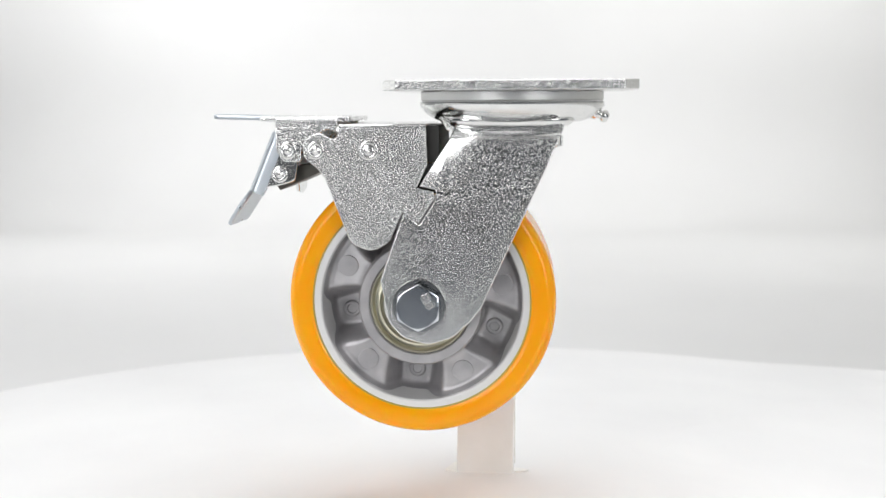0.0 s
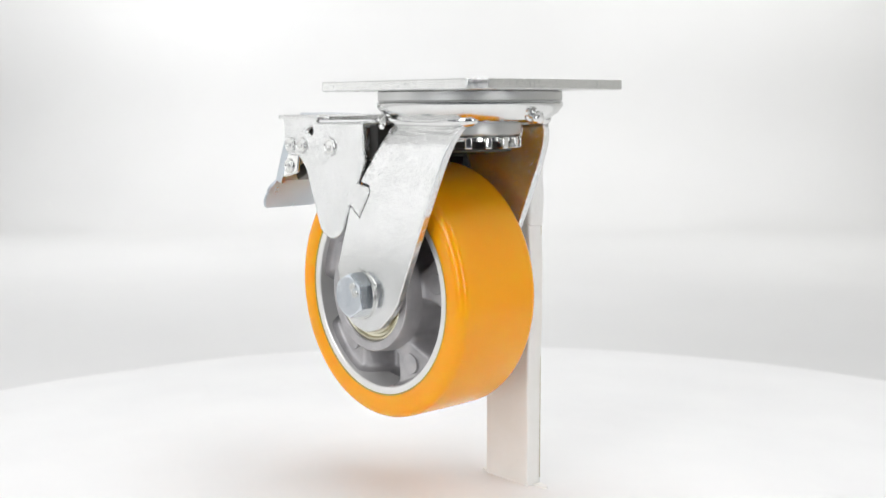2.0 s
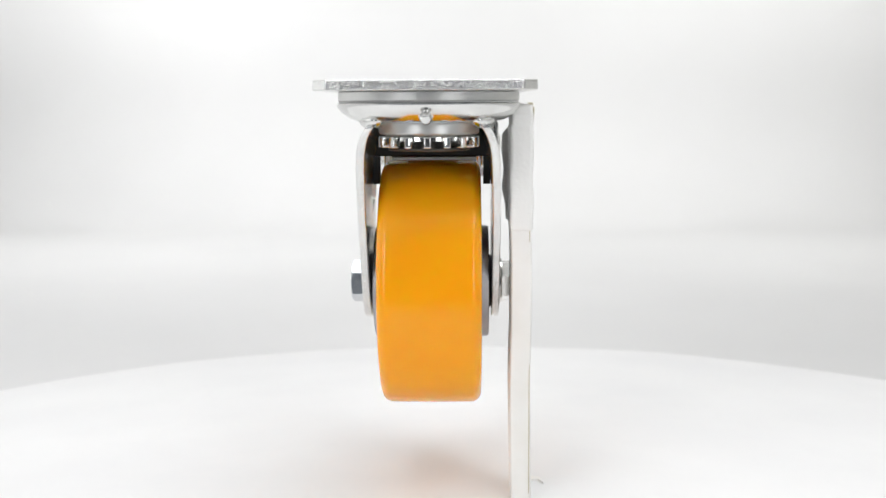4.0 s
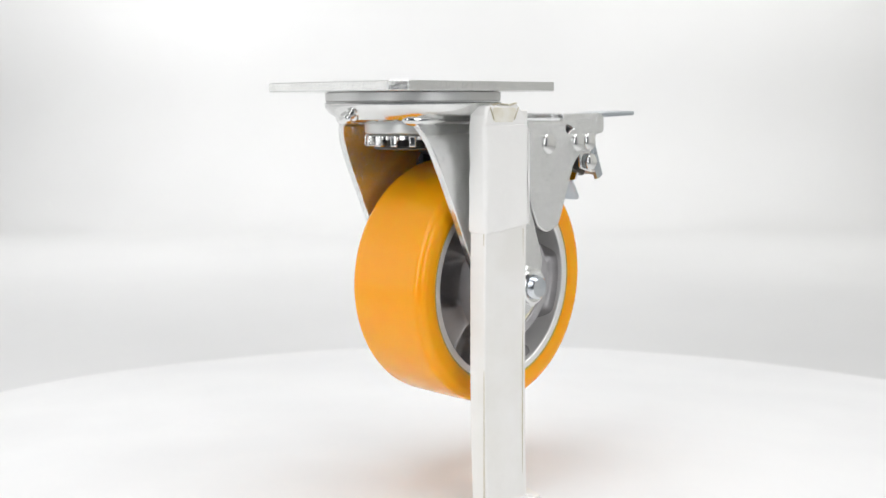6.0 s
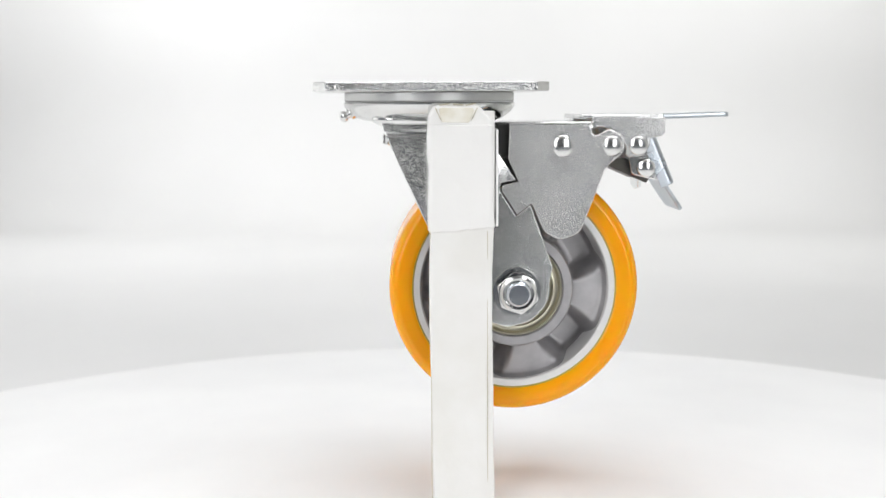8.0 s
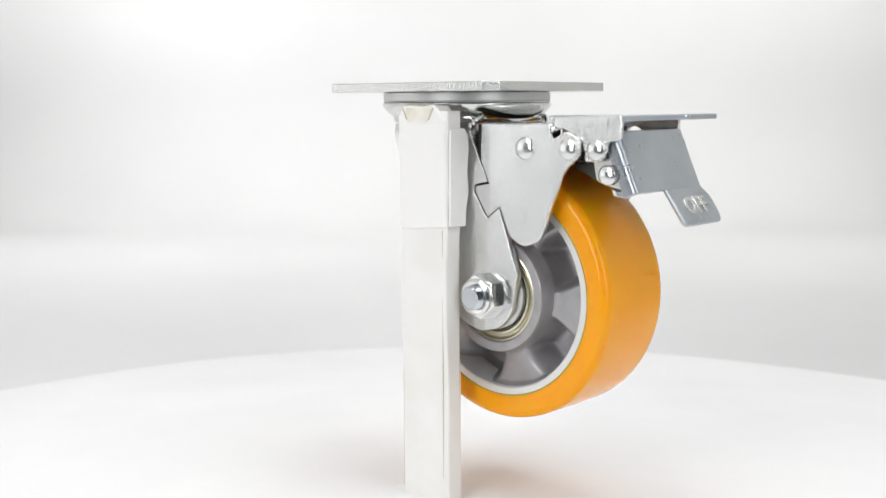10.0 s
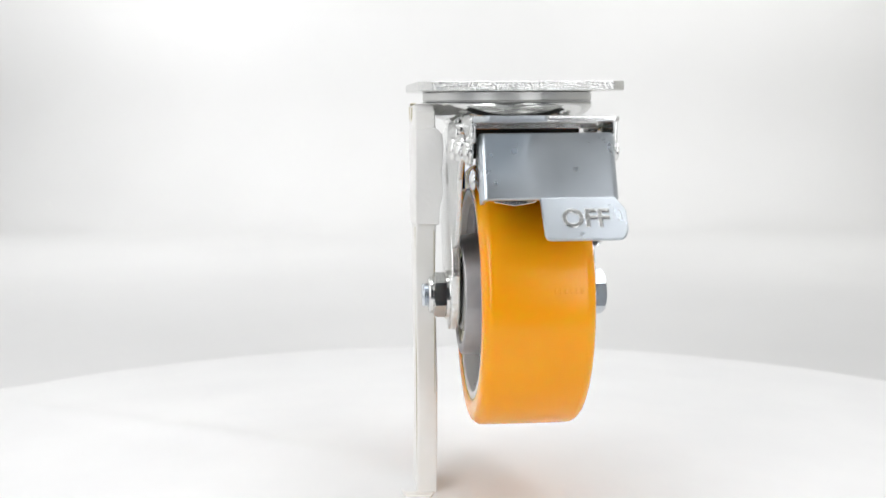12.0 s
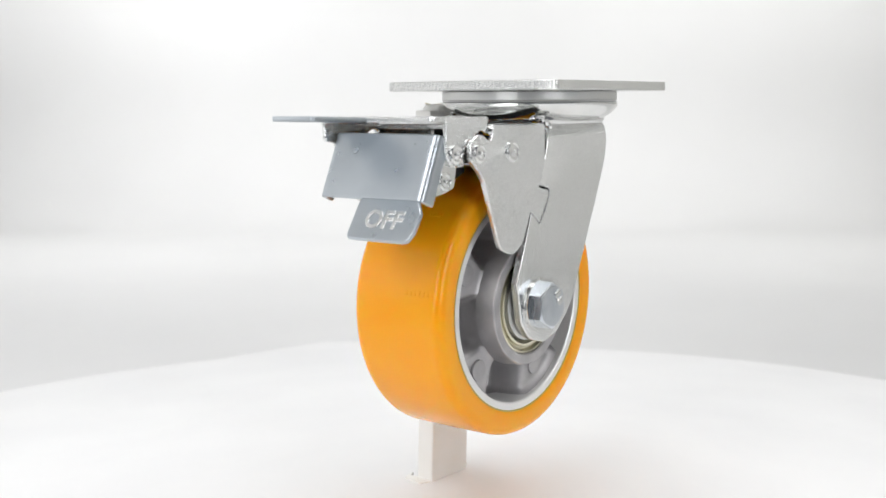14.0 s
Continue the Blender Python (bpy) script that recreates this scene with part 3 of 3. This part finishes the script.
def make_brake(caster):
    # housing: two cheeks and a bridge
    for side in (-1, 1):
        cheek = slab(housing_outline(), side * 35.0 if side < 0 else 32.4, -32.4 if side < 0 else 35.0, "y", 0.75)
        part("brake_cheek", cheek, ZINC_CHEEK, caster, "zinc-plated brake housing cheek", 30)
        for x, z, base, size in ((-65.1, -31.6, 34.9, 5.4), (-89.8, -31.6, 34.9, 4.9), (-103.4, -31.7, 32.4, 4.8), (-108.0, -43.0, 30.0, 4.6)):
            rivet(x, z, side, base, caster, size)
    bridge = slab(rounded([(-34.9, -23.4), (-34.9, -19.6, 2.6), (34.9, -19.6, 2.6), (34.9, -23.4), (32.4, -23.4), (32.4, -22.1, 1), (-32.4, -22.1, 1), (-32.4, -23.4)]), -79.0, -38.6, "x", 0.35)
    part("brake_bridge", bridge, ZINC, caster, "bent top of the brake housing")
    part("rubber_buffer", box(-39.5, -32.8, -30.5, 30.5, -37.5, -20.6, 0.8), BLACK, caster, "black rubber buffer")
    for side in (-1, 1):
        part("rubber_lining", box(-45.0, -33.5, *sorted((side * 27.0, side * 30.6)), -52.0, -37.8, 0.4), BLACK, caster, "black rubber strip behind the cheek joint")
    part("brake_arm", box(-96.0, -44.0, -13.0, 13.0, -37.6, -33.6, 0.8), DARK, caster, "dark flat steel brake arm")
    part("brake_pad", slab([(-113.0, -46.0), (-99.0, -38.5), (-86.0, -38.0), (-86.0, -40.5), (-99.0, -46.5), (-109.5, -51.0)], -24.0, 24.0, "y", 0.6), DARK, caster, "dark steel brake shoe")
    part("shoe_tip", slab(rounded([(3.0, -53.4, 1), (12.0, -54.9, 3), (21.0, -53.2, 1), (23.0, -48.0), (1.0, -48.0)]), -107.4, -105.6, "x", 0.4), ZINC_SMOOTH, caster, "bright shoe edge")
    # on-lever: top plate, ears, tip over one half
    channel = slab(rounded([(-32.4, -21.0), (-32.4, -16.0, 4.2), (32.4, -16.0, 4.2), (32.4, -21.0), (30.2, -21.0), (30.2, -18.4, 2.2), (-30.2, -18.4, 2.2), (-30.2, -21.0)], 0, 6), -109.4, -80.0, "x", 0.6)
    front = slab(rounded([(-109.0, -31.6), (-109.0, 31.6), (-117.2, 31.6, 3), (-117.2, -31.6, 3)], 0, 5), -18.4, -16.05, "z", 0.7)
    tongue = slab(rounded([(-74.5, -29.5, 2), (-74.5, 29.5, 2), (-80.6, 29.5), (-80.6, -29.5)]), -18.6, -16.2, "z", 0.7)
    lever = part("brake_lever", join(channel, front, tongue), ZINC_CHEEK, caster, "zinc-plated brake lever bent into a channel")
    tip = slab(rounded([(-116.0, 5.0, 0), (-116.0, 31.5, 0), (-149.5, 30.6, 3), (-149.5, 5.2, 3), (-121.0, 4.6, 3)]), -18.6, -16.2, "z", 0.7, 2)
    for v in tip.verts:
        v.co.z += max(0.0, -0.118 - v.co.x) * 0.03
    part("lever_tip", tip, ZINC_BLUE, lever, "pedal tip of the lever")
    for side in (-1, 1):
        edge = [(-109.3, -31.5, 3), (-109.3, -20.6)] if side < 0 else [(-109.3, -31.5, 3), (-109.3, -28.0, 2), (-116.8, -27.0, 3), (-116.8, -17.6), (-109.6, -17.6), (-109.6, -20.6)]
        ear = slab(rounded([(-80.2, -20.6), (-79.8, -23.8, 2), (-84.5, -22.0, 3), (-94.5, -27.0, 6), (-97.2, -33.0, 4), (-97.0, -37.3, 1.5),
                            (-106.0, -37.3, 4)] + edge), side * 32.4 if side < 0 else 30.2, -30.2 if side < 0 else 32.4, "y", 0.8)
        part("lever_ear", ear, ZINC_CHEEK, lever, "bent side ear of the lever")
        lug = lathe([(0, side * 30), (2.2, side * 30), (2.4, side * 33.2), (1.4, side * 34.4), (0, side * 34.6)], "y", (-78.6, 0, -22.3), 16)
        part("lever_lug", lug, ZINC_SMOOTH, lever)
    # release pedal: sloping plate with a lower tab over the other half, and side ears
    slope = math.degrees(math.atan2(11.0, 26.0))
    bend_line = rounded([(6.5, -30.4), (-1.1, -30.4, 4.2), (-1.1, 28.6, 4.2), (6.5, 28.6), (6.5, 26.4), (1.1, 26.4, 2.2), (1.1, -28.2, 2.2), (6.5, -28.2)], 0, 6)
    pedal = part("release_pedal", slab(bend_line, -30.2, 0.0, "z", 0.9), ZINC_BLUE, caster, "blue-tinged zinc-plated release pedal with bent sides")
    m = pose(-0.1105, 0, -0.0232, 0, slope, 0)
    pedal.matrix_basis = m
    tab = part("pedal_tab", slab(rounded([(3.8, 0.5, 0), (3.2, -19.6, 3), (-30.4, -19.6, 5), (-32.4, -15.0, 4), (-32.4, -5.5, 4), (-28.4, 0.5, 0)], 0), -1.1, 1.1, "x", 0.9), ZINC_BLUE, pedal, "stepped lower tab lettered OFF")
    bend = pose(0, 0, -0.0300, 0, 11.0, 0)
    tab.matrix_basis = bend
    letters("OFF", 11.6, 0.25, pose(-0.0011, -0.0145, -0.0300, 0, 11.0, 0) @ pose(0, 0, -0.0100) @ pose(0, 0, 0, 90, 0, -90), "lettering", ZINC_SMOOTH, pedal, "raised letters OFF", 0.12)
    for side in (-1, 1):
        cheek = slab(rounded([(-107.0, -23.6, 2), (-104.0, -26.0, 3), (-99.0, -36.0, 2), (-101.0, -46.4, 3), (-108.0, -48.2, 3), (-118.4, -50.2, 2)]), -30.3 if side < 0 else 26.5, -28.3 if side < 0 else 28.5, "y", 0.8)
        ob = part("pedal_ear", cheek, ZINC_SMOOTH, pedal, "bent side ear of the pedal")
        ob.matrix_parent_inverse = m.inverted()


swivel_caster = make_caster()


def motions():
    """The turntable turns evenly and carries the post and the caster."""
    times = [k * 0.25 for k in range(int(SECONDS / 0.25) + 1)]
    walk(turntable, [(t, pose(0, 0, 0, 0, 0, turn(t))) for t in times])
    mounted = pose(AXIS_X, AXIS_Y, TOP)
    walk(support_post, [(t, pose(0, 0, 0, 0, 0, turn(t)) @ mounted) for t in times])
    walk(swivel_caster, [(t, pose(0, 0, 0, 0, 0, turn(t)) @ mounted) for t in times])


motions()
